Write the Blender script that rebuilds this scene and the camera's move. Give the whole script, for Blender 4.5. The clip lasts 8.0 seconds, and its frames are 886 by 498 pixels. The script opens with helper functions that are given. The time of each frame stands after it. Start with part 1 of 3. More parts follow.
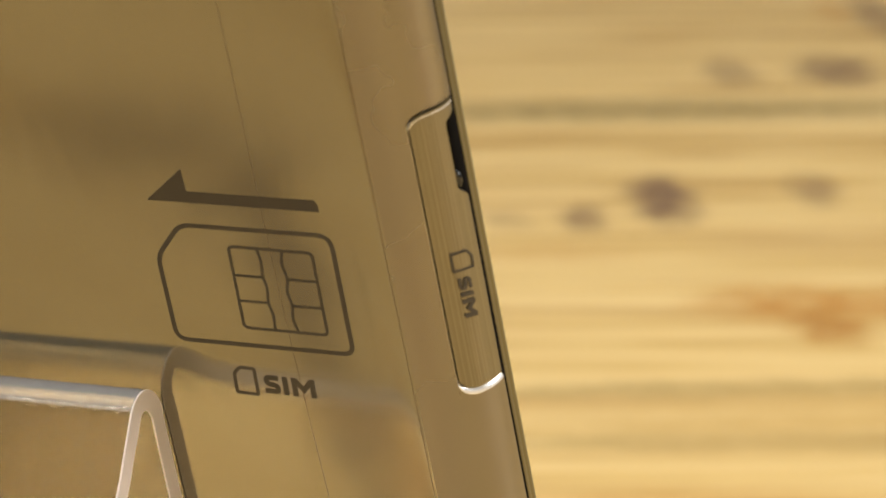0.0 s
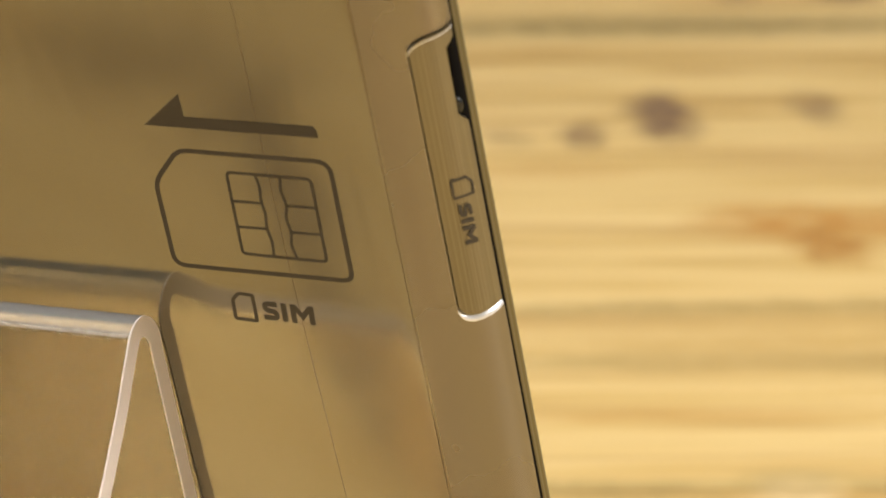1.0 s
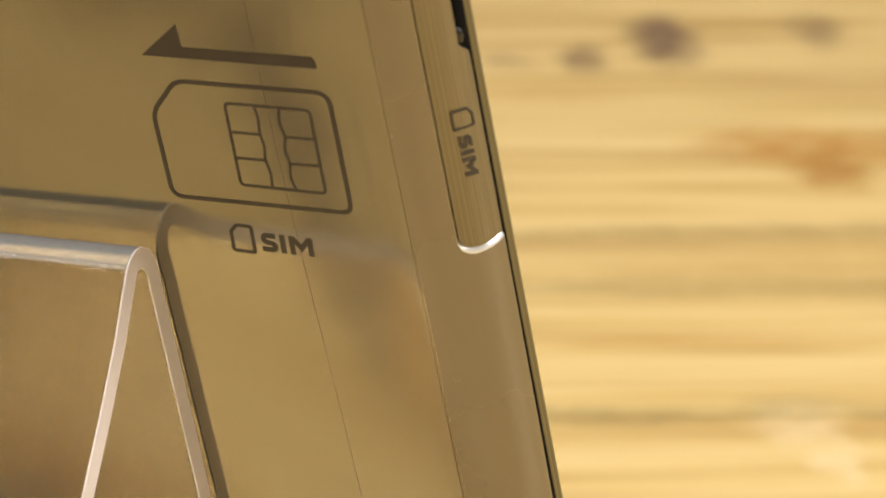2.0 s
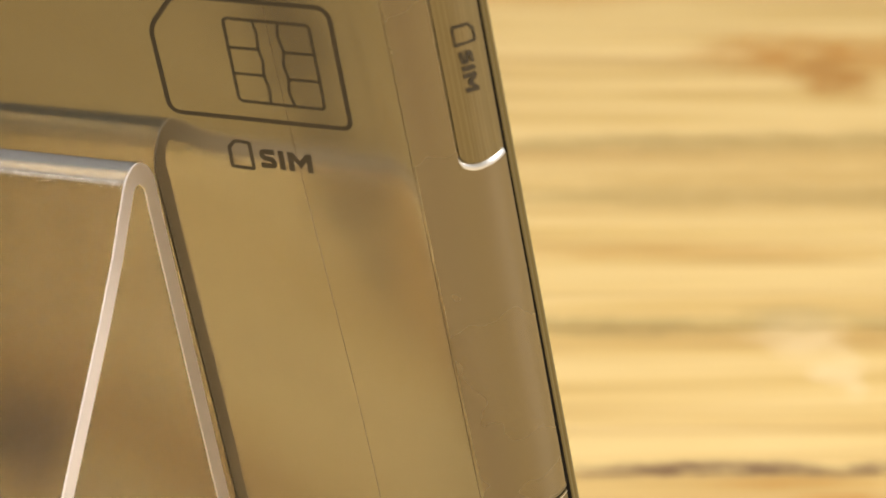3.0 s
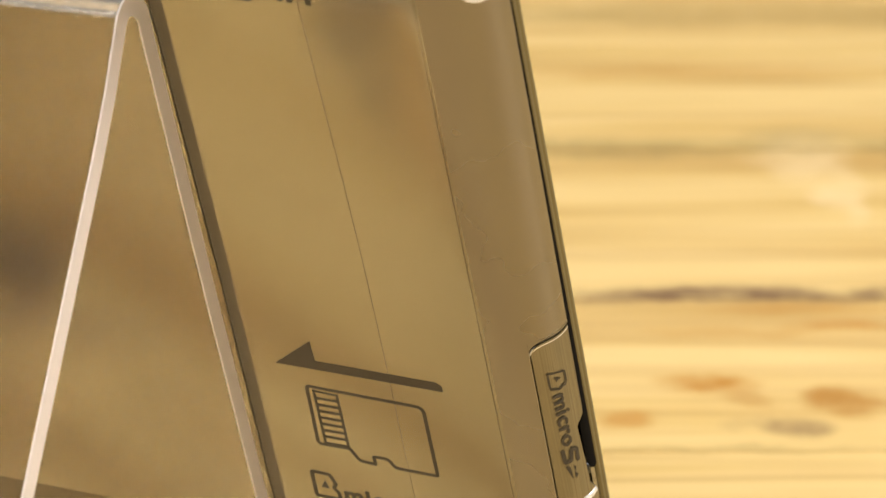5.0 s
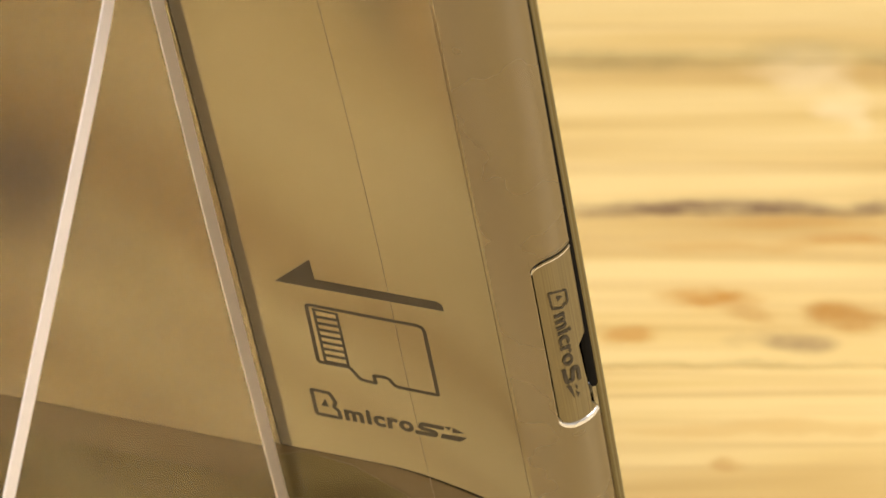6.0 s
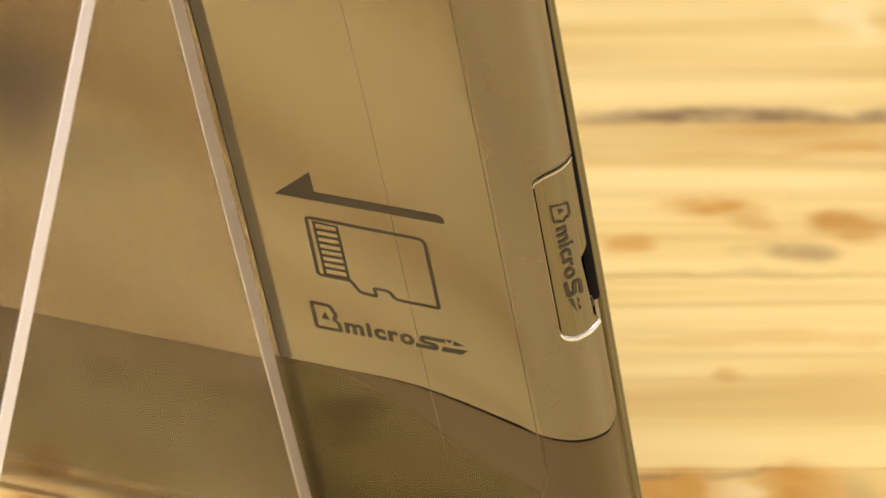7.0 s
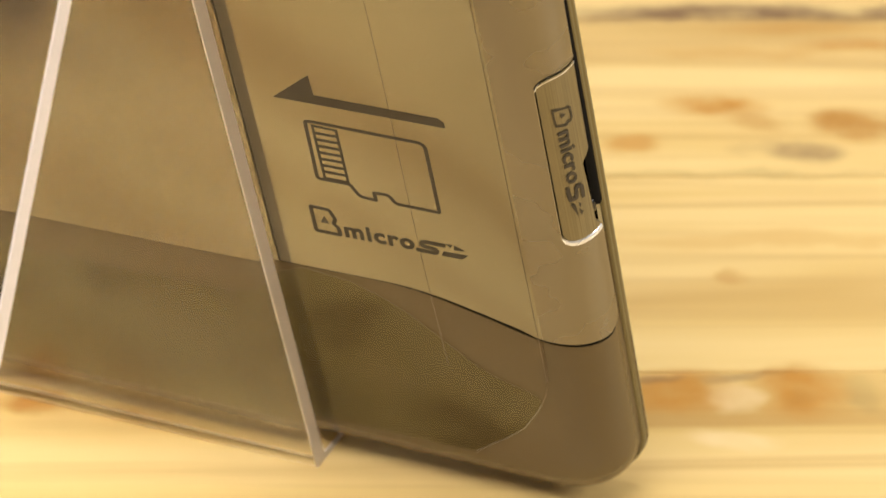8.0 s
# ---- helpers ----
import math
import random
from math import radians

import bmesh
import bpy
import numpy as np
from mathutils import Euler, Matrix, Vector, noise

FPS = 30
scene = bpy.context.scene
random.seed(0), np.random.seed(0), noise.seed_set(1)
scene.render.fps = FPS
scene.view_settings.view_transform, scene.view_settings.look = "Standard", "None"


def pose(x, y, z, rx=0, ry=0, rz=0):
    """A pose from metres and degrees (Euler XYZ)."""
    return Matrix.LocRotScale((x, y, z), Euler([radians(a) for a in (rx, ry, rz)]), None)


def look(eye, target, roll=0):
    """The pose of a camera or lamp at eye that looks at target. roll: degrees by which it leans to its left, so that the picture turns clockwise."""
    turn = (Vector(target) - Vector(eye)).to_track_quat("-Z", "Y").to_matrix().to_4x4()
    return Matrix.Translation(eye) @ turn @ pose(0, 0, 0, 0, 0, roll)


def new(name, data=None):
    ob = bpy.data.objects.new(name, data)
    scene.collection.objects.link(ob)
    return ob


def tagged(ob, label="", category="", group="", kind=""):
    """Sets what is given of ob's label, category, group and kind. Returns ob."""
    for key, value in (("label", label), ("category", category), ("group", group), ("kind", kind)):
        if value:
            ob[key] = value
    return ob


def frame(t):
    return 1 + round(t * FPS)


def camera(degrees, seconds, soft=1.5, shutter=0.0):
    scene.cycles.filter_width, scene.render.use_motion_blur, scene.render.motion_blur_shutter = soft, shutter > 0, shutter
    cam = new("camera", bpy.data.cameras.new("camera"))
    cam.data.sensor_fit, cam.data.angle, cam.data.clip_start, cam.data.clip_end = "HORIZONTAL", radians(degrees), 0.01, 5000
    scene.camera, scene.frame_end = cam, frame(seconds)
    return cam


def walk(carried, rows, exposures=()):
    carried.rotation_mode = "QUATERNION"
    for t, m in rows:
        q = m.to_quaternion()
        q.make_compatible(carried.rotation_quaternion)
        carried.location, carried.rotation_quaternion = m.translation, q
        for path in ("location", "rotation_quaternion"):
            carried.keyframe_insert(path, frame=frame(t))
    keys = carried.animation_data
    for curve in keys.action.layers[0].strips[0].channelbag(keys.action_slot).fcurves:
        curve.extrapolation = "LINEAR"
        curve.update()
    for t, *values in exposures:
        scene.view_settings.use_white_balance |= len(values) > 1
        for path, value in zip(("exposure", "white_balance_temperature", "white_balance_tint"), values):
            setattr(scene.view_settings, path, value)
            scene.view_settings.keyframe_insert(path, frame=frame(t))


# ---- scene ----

# ------------------------------------------------------------------ camera
cam = camera(17.82, 8.0, soft=1.5)
cam.data.dof.use_dof = True
cam.data.dof.focus_distance = 0.309
cam.data.dof.aperture_fstop = 44.0
PATH = [
    (0.0, 0.0000, 0.0000, 0.1994, 76.006, 0.556, -0.139),
    (0.5, -0.0000, 0.0012, 0.1998, 75.198, 0.522, -0.134),
    (1.0, -0.0001, 0.0027, 0.2001, 74.240, 0.460, -0.135),
    (1.5, -0.0002, 0.0038, 0.2004, 73.452, 0.411, -0.143),
    (3.0, -0.0003, 0.0082, 0.2012, 70.635, 0.325, -0.135),
    (3.5, -0.0004, 0.0097, 0.2014, 69.635, 0.254, -0.124),
    (4.0, -0.0004, 0.0110, 0.2016, 68.795, 0.242, -0.127),
    (4.5, -0.0004, 0.0126, 0.2018, 67.761, 0.232, -0.133),
    (6.0, -0.0005, 0.0172, 0.2022, 64.800, 0.172, -0.116),
    (6.5, -0.0005, 0.0187, 0.2023, 63.838, 0.199, -0.113),
    (7.0, -0.0005, 0.0203, 0.2023, 62.763, 0.178, -0.099),
    (7.5, -0.0005, 0.0220, 0.2024, 61.683, 0.188, -0.106),
    (8.0, -0.0006, 0.0239, 0.2024, 60.499, 0.146, -0.094),
]
walk(cam, [(t, pose(x, y, z, rx, ry, rz)) for t, x, y, z, rx, ry, rz in PATH])

# ------------------------------------------------------------------ light
scene.view_settings.exposure = -0.38
world = bpy.data.worlds.new("studio_world")
scene.world = world
world.use_nodes = True
world.node_tree.nodes["Background"].inputs[0].default_value = (1.0, 0.96, 0.90, 1)
world.node_tree.nodes["Background"].inputs[1].default_value = 0.25


def softbox(name, eye, target, w, h, watts, colour):
    data = bpy.data.lights.new(name, "AREA")
    data.shape, data.size, data.size_y, data.energy, data.color = "RECTANGLE", w, h, watts, colour
    ob = new(name, data)
    ob.matrix_world = look(eye, target)
    return ob


softbox("softbox_key", (-0.30, -0.58, 1.85), (0.08, 0.55, 0), 0.9, 0.9, 51, (1.0, 0.965, 0.905))
softbox("softbox_fill", (0.75, 0.15, 0.50), (0.35, 0.38, 0.0), 0.45, 0.40, 8.0, (1.0, 0.965, 0.90))
softbox("softbox_left", (-1.35, -0.45, 1.75), (0.0, 0.35, 0.05), 0.55, 0.35, 7, (1.0, 0.975, 0.93))
softbox("softbox_top", (-0.35, 1.3, 1.7), (0, 0.7, 0), 1.0, 0.7, 2.5, (1.0, 0.965, 0.89))
# added fill behind the camera, unseen, turned to the ceiling for soft bounce
softbox("added_bounce", (0.0, -0.9, 1.2), (0.0, -0.7, 2.2), 0.8, 0.8, 32, (1.0, 0.975, 0.92))


# ------------------------------------------------------------------ materials
def material(name):
    m = bpy.data.materials.new(name)
    m.use_nodes = True
    nt = m.node_tree
    return m, nt, nt.nodes["Principled BSDF"]


def node(nt, kind, **inputs):
    n = nt.nodes.new(kind)
    for key, value in inputs.items():
        n.inputs[key.replace("_", " ")].default_value = value
    return n


def math_node(nt, op, a, b=None, clamp=False):
    n = nt.nodes.new("ShaderNodeMath")
    n.operation, n.use_clamp = op, clamp
    for i, v in enumerate((a, b)):
        if v is None:
            continue
        if isinstance(v, (int, float)):
            n.inputs[i].default_value = v
        else:
            nt.links.new(v, n.inputs[i])
    return n.outputs[0]


def mix_colour(nt, fac, a, b, mode="MIX"):
    n = nt.nodes.new("ShaderNodeMix")
    n.data_type, n.blend_type = "RGBA", mode
    for sock, v in ((n.inputs[0], fac), (n.inputs[6], a), (n.inputs[7], b)):
        if isinstance(v, (int, float)):
            sock.default_value = v
        elif isinstance(v, tuple):
            sock.default_value = (*v, 1) if len(v) == 3 else v
        else:
            nt.links.new(v, sock)
    return n.outputs[2]


def ramp(nt, fac, stops):
    n = nt.nodes.new("ShaderNodeValToRGB")
    while len(n.color_ramp.elements) < len(stops):
        n.color_ramp.elements.new(0.5)
    for e, (p, c) in zip(n.color_ramp.elements, stops):
        e.position, e.color = p, (*c, 1)
    nt.links.new(fac, n.inputs[0])
    return n.outputs[0]


def bump(nt, bsdf, height, strength, distance):
    n = node(nt, "ShaderNodeBump", Strength=strength, Distance=distance)
    nt.links.new(height, n.inputs["Height"])
    nt.links.new(n.outputs[0], bsdf.inputs["Normal"])


def plain(name, colour, rough, metal=0.0, grain=0.06, scale=300.0, coat=0.0):
    """A surface with a faint two-scale mottling of its colour and gloss."""
    m, nt, b = material(name)
    tc = nt.nodes.new("ShaderNodeTexCoord")
    n1 = node(nt, "ShaderNodeTexNoise", Scale=scale, Detail=4.0)
    n2 = node(nt, "ShaderNodeTexNoise", Scale=scale * 0.08, Detail=3.0)
    for n in (n1, n2):
        nt.links.new(tc.outputs["Object"], n.inputs["Vector"])
    s = math_node(nt, "ADD", n1.outputs[0], n2.outputs[0])
    f = math_node(nt, "MULTIPLY_ADD", s, grain)
    f.node.inputs[2].default_value = 1.0 - grain
    nt.links.new(mix_colour(nt, 1.0, colour, f, "MULTIPLY"), b.inputs["Base Color"])
    r = math_node(nt, "MULTIPLY_ADD", n2.outputs[0], rough * 0.5)
    r.node.inputs[2].default_value = rough * 0.75
    nt.links.new(r, b.inputs["Roughness"])
    b.inputs["Metallic"].default_value = metal
    b.inputs["Coat Weight"].default_value = coat
    b.inputs["Coat Roughness"].default_value = 0.08
    if coat:
        # a clear film lies on it: the gloss is faintly wavy, the surface under it is not
        mp = nt.nodes.new("ShaderNodeMapping")
        mp.inputs["Scale"].default_value = (70.0, 14.0, 30.0)
        mp.inputs["Rotation"].default_value = (0, 0, 0.35)
        w = node(nt, "ShaderNodeTexNoise", Scale=1.0, Detail=2.0, Distortion=1.2)
        nt.links.new(tc.outputs["Object"], mp.inputs[0])
        nt.links.new(mp.outputs[0], w.inputs["Vector"])
        bp = node(nt, "ShaderNodeBump", Strength=0.16, Distance=0.0012)
        nt.links.new(w.outputs[0], bp.inputs["Height"])
        nt.links.new(bp.outputs[0], b.inputs["Coat Normal"])
    return m


DARK, TAN, PALE = (0.17, 0.095, 0.05), (0.40, 0.19, 0.035), (0.80, 0.62, 0.35)
UMBER = (0.10, 0.058, 0.032)
OLIVE, AMBER = (0.33, 0.235, 0.085), (0.46, 0.22, 0.04)
FAR_KNOTS = [
    (0.0681, 0.857, 0.0115, 0.0370, DARK, 1.00), (0.0720, 0.872, 0.0040, 0.0120, (0.10, 0.05, 0.045), 0.55),
    (0.0425, 0.8330, 0.0080, 0.0190, DARK, 0.78), (0.1178, 0.868, 0.0090, 0.0260, DARK, 0.62),
    (0.1530, 1.074, 0.0180, 0.0360, DARK, 0.85), (0.1113, 1.074, 0.0110, 0.0340, DARK, 0.55),
    (0.1880, 1.196, 0.0110, 0.0739, DARK, 0.75), (0.1700, 1.215, 0.0090, 0.0300, AMBER, 0.60),
    (0.0200, 0.832, 0.0080, 0.0134, DARK, 0.38), (0.0960, 0.732, 0.0300, 0.0210, AMBER, 0.90),
    (0.1010, 0.709, 0.0105, 0.0200, TAN, 0.95), (0.1240, 0.728, 0.0140, 0.0200, AMBER, 0.65),
    (0.0696, 0.526, 0.0095, 0.0134, PALE, 0.56), (0.0753, 0.5057, 0.0043, 0.0123, PALE, 0.60),
    (0.0690, 0.538, 0.0110, 0.0050, OLIVE, 0.44), (0.1080, 0.612, 0.0240, 0.0100, OLIVE, 0.45),
]
NEAR_KNOTS = [
    (0.0425, 0.4250, 0.0078, 0.0040, AMBER, 1.05), (0.0484, 0.4194, 0.0050, 0.0030, TAN, 0.62),
    (0.0525, 0.4105, 0.0070, 0.0036, DARK, 0.75), (0.0646, 0.4190, 0.0062, 0.0062, TAN, 0.95),
    (0.0290, 0.4125, 0.0050, 0.0033, AMBER, 0.72), (0.0402, 0.3722, 0.0032, 0.0021, TAN, 0.55),
    (0.0305, 0.3420, 0.0075, 0.0056, AMBER, 1.15), (0.0272, 0.3452, 0.0030, 0.0012, DARK, 0.55),
    (0.0400, 0.3455, 0.0075, 0.0012, DARK, 0.50), (0.0470, 0.3415, 0.0070, 0.0056, AMBER, 1.15),
    (0.0462, 0.3395, 0.0030, 0.0020, TAN, 0.50), (0.0553, 0.3400, 0.0026, 0.0042, OLIVE, 0.55),
    (0.0374, 0.3406, 0.0026, 0.0040, PALE, 0.55),
    (-0.0562, 0.339, 0.0037, 0.0028, TAN, 0.91), (-0.0410, 0.3368, 0.003, 0.0019, TAN, 0.65),
    (0.0683, 0.4474, 0.0100, 0.0030, AMBER, 0.75), (0.0480, 0.4455, 0.0150, 0.0022, AMBER, 0.40),
]
SEAM_MARKS = [
    (0.0700, 1.000, 0.1300, 0.0230, OLIVE, 1.00), (0.2200, 1.010, 0.0900, 0.0150, OLIVE, 0.45),
    (0.0800, 0.6530, 0.0900, 0.0085, OLIVE, 0.75), (0.0300, 0.7900, 0.0300, 0.0120, AMBER, 0.30),
    (0.0350, 0.5310, 0.0500, 0.0060, OLIVE, 0.70), (0.1050, 0.5330, 0.0300, 0.0060, OLIVE, 0.75),
    (0.0700, 0.6130, 0.0800, 0.0090, OLIVE, 0.65), (0.0950, 0.6280, 0.0900, 0.0330, (0.52, 0.34, 0.115), 0.60), (0.0500, 0.5750, 0.0450, 0.0050, AMBER, 0.35),
    (0.0480, 0.4612, 0.0300, 0.0042, DARK, 0.95), (0.0770, 0.4618, 0.0055, 0.0035, DARK, 0.75),
    (0.0620, 0.4545, 0.0200, 0.0022, AMBER, 0.40), (0.0365, 0.3297, 0.0066, 0.0026, PALE, 0.60),
    (0.0450, 0.4025, 0.0300, 0.0016, OLIVE, 0.40), (0.0500, 0.3820, 0.0300, 0.0022, AMBER, 0.28),
    (-0.0900, 0.120, 0.0120, 0.0090, DARK, 0.80), (-0.0350, 0.060, 0.0200, 0.0100, TAN, 0.80),
    (-0.0200, 0.205, 0.0160, 0.0070, TAN, 0.70), (-0.1200, -0.020, 0.0250, 0.0160, DARK, 0.70),
]
# patches painted on the planks under and before the tablet, to darken its reflections: x, y, half length, half width,
# colour, amount, turn in degrees
REFLECTED_SHADES = [
    (-0.1560, 0.2120, 0.0290, 0.0105, UMBER, 0.58, -18), (-0.1330, 0.2120, 0.0130, 0.0060, UMBER, 0.80, -60),
    (-0.1170, 0.2200, 0.0210, 0.0060, UMBER, 0.90, 30), (-0.0860, 0.2400, 0.0290, 0.0052, UMBER, 0.62, 31),
    (-0.0640, 0.2470, 0.0200, 0.0040, AMBER, 0.42, 31), (-0.0700, 0.2360, 0.0300, 0.0035, AMBER, 0.42, 31),
    (-0.1030, 0.2980, 0.0130, 0.0075, UMBER, 0.85, -15),
    (-0.0900, 0.3020, 0.0180, 0.0050, DARK, 0.42, -20),
    (0.2700, 0.1500, 0.1500, 0.0700, TAN, 0.45, -20),
]
KNOTS_AND_SHADES = [k + (0,) for k in FAR_KNOTS + NEAR_KNOTS + SEAM_MARKS] + REFLECTED_SHADES


def wood(name):
    """Pale varnished pine: long grain along x, knots, tan streaks and painted reflection patches at their places."""
    m, nt, b = material(name)
    geo = nt.nodes.new("ShaderNodeNewGeometry")
    info = nt.nodes.new("ShaderNodeObjectInfo")
    shift = nt.nodes.new("ShaderNodeCombineXYZ")
    nt.links.new(math_node(nt, "MULTIPLY", info.outputs["Random"], 7.0), shift.inputs[0])
    nt.links.new(math_node(nt, "MULTIPLY", info.outputs["Random"], 3.0), shift.inputs[1])
    add = nt.nodes.new("ShaderNodeVectorMath")
    nt.links.new(geo.outputs["Position"], add.inputs[0])
    nt.links.new(shift.outputs[0], add.inputs[1])

    def stretched(sx, sy, detail, dist):
        mp = nt.nodes.new("ShaderNodeMapping")
        mp.inputs["Scale"].default_value = (sx, sy, sy)
        nt.links.new(add.outputs[0], mp.inputs[0])
        n = node(nt, "ShaderNodeTexNoise", Scale=1.0, Detail=detail, Distortion=dist)
        nt.links.new(mp.outputs[0], n.inputs["Vector"])
        return n.outputs[0]

    broad = stretched(5.0, 45.0, 3.0, 0.6)
    fine = stretched(18.0, 300.0, 3.0, 0.4)
    blotch = stretched(9.0, 16.0, 3.0, 0.0)
    streak = stretched(6.0, 170.0, 2.0, 0.8)
    base = ramp(nt, broad, [(0.33, (0.47, 0.29, 0.09)), (0.45, (0.65, 0.455, 0.17)), (0.56, (0.74, 0.545, 0.235)), (0.72, (0.67, 0.475, 0.185))])
    base = mix_colour(nt, math_node(nt, "MULTIPLY", math_node(nt, "SUBTRACT", streak, 0.51, True), 2.8, True), base, (0.47, 0.29, 0.10))
    base = mix_colour(nt, math_node(nt, "MULTIPLY", fine, 0.22), base, (0.52, 0.33, 0.115))
    base = mix_colour(nt, math_node(nt, "MULTIPLY", math_node(nt, "SUBTRACT", blotch, 0.48, True), 1.2, True), base, (0.80, 0.60, 0.29))
    warp = node(nt, "ShaderNodeTexNoise", Scale=70.0, Detail=3.0)
    nt.links.new(geo.outputs["Position"], warp.inputs["Vector"])
    wv = nt.nodes.new("ShaderNodeVectorMath")
    wv.operation = "MULTIPLY_ADD"
    wv.inputs[1].default_value, wv.inputs[2].default_value = (0.016, 0.009, 0.0), (-0.008, -0.0045, 0)
    nt.links.new(warp.outputs[1], wv.inputs[0])
    pos = nt.nodes.new("ShaderNodeVectorMath")
    nt.links.new(geo.outputs["Position"], pos.inputs[0])
    nt.links.new(wv.outputs[0], pos.inputs[1])
    patchy = node(nt, "ShaderNodeTexNoise", Scale=110.0, Detail=3.0)
    nt.links.new(geo.outputs["Position"], patchy.inputs["Vector"])
    uneven = node(nt, "ShaderNodeMapRange", From_Min=0.3, From_Max=0.6, To_Min=0.55, To_Max=1.0)
    nt.links.new(patchy.outputs[0], uneven.inputs["Value"])
    for x, y, rx, ry, colour, amount, turn in KNOTS_AND_SHADES:
        mp = nt.nodes.new("ShaderNodeMapping")
        mp.vector_type = "TEXTURE"
        mp.inputs["Location"].default_value = (x, y, 0)
        mp.inputs["Scale"].default_value = (rx, ry, 1)
        mp.inputs["Rotation"].default_value = (0, 0, radians(turn))
        nt.links.new(pos.outputs[0], mp.inputs[0])
        ln = nt.nodes.new("ShaderNodeVectorMath")
        ln.operation = "LENGTH"
        nt.links.new(mp.outputs[0], ln.inputs[0])
        mr = node(nt, "ShaderNodeMapRange", From_Min=1.35, From_Max=0.35, To_Min=0.0, To_Max=amount)
        mr.interpolation_type = "SMOOTHSTEP"
        nt.links.new(ln.outputs["Value"], mr.inputs["Value"])
        base = mix_colour(nt, math_node(nt, "MULTIPLY", mr.outputs[0], uneven.outputs[0]), base, colour)
    nt.links.new(base, b.inputs["Base Color"])
    nt.links.new(math_node(nt, "MULTIPLY_ADD", fine, 0.2), b.inputs["Roughness"])
    b.inputs["Roughness"].links[0].from_node.inputs[2].default_value = 0.38
    bump(nt, b, fine, 0.25, 0.0006)
    return m


WOOD = wood("pine_wood")
GOLD = plain("champagne_metal", (0.192, 0.170, 0.116), 0.11, 0.8, 0.012, 900.0, 1.0)
BROWN = plain("bronze_plastic", (0.092, 0.062, 0.028), 0.24, 0.05, 0.03, 900.0)
RIM = plain("olive_rim", (0.15, 0.127, 0.066), 0.35, 0.6, 0.06, 900.0)
GOLD_BARE = plain("champagne_metal_bare", (0.232, 0.204, 0.160), 0.28, 0.8, 0.012, 900.0)
STEEL = plain("dark_steel", (0.045, 0.045, 0.045), 0.25, 0.8, 0.06, 900.0)
CREASE = plain("film_crease", (0.15, 0.10, 0.06), 0.4, 0.2, 0.05, 900.0)
BLACK = plain("black_gap", (0.006, 0.0055, 0.005), 0.9, 0.0, 0.1, 900.0)
BLACK.node_tree.nodes["Principled BSDF"].inputs["Specular IOR Level"].default_value = 0.1
CHROME = plain("polished_chamfer", (0.84, 0.84, 0.86), 0.30, 0.7, 0.03, 2000.0)
INK = plain("dark_print", (0.038, 0.030, 0.022), 0.6, 0.0, 0.08, 1200.0)
GLASS_FRONT = plain("screen_glass", (0.01, 0.01, 0.012), 0.05, 0.0, 0.02, 100.0)
EDGE = plain("milky_acrylic", (0.78, 0.72, 0.69), 0.30, 0.0, 0.06, 700.0)
EDGE.node_tree.nodes["Principled BSDF"].inputs["Transmission Weight"].default_value = 0.28
LIP = plain("pale_edge", (0.40, 0.36, 0.31), 0.30, 0.9, 0.03, 1500.0)
WALL = plain("studio_wall", (0.62, 0.61, 0.59), 0.9, 0.0, 0.04, 20.0)


def brushed(name):
    m, nt, b = material(name)
    tc = nt.nodes.new("ShaderNodeTexCoord")
    mp = nt.nodes.new("ShaderNodeMapping")
    mp.inputs["Scale"].default_value = (10500, 14, 10500)
    turn = nt.nodes.new("ShaderNodeMapping")
    turn.inputs["Rotation"].default_value = (0, 0, -0.0318)
    n = node(nt, "ShaderNodeTexNoise", Scale=1.0, Detail=3.0)
    nt.links.new(tc.outputs["Object"], turn.inputs[0])
    nt.links.new(turn.outputs[0], mp.inputs[0])
    nt.links.new(mp.outputs[0], n.inputs["Vector"])
    nt.links.new(ramp(nt, n.outputs[0], [(0.3, (0.165, 0.142, 0.092)), (0.7, (0.255, 0.222, 0.148))]), b.inputs["Base Color"])
    b.inputs["Metallic"].default_value, b.inputs["Roughness"].default_value = 0.75, 0.36
    bump(nt, b, n.outputs[0], 0.25, 0.00005)
    return m


def acrylic(name, clear, haze):
    m, nt, b = material(name)
    b.inputs["Base Color"].default_value = (0.93, 0.905, 0.89, 1)
    b.inputs["Transmission Weight"].default_value = clear
    b.inputs["IOR"].default_value = 1.22
    tc = nt.nodes.new("ShaderNodeTexCoord")
    n = node(nt, "ShaderNodeTexNoise", Scale=60.0, Detail=5.0)
    nt.links.new(tc.outputs["Object"], n.inputs["Vector"])
    nt.links.new(ramp(nt, n.outputs[0], [(0.35, (haze, haze, haze)), (0.8, (haze + 0.05, haze + 0.05, haze + 0.05))]), b.inputs["Roughness"])
    return m


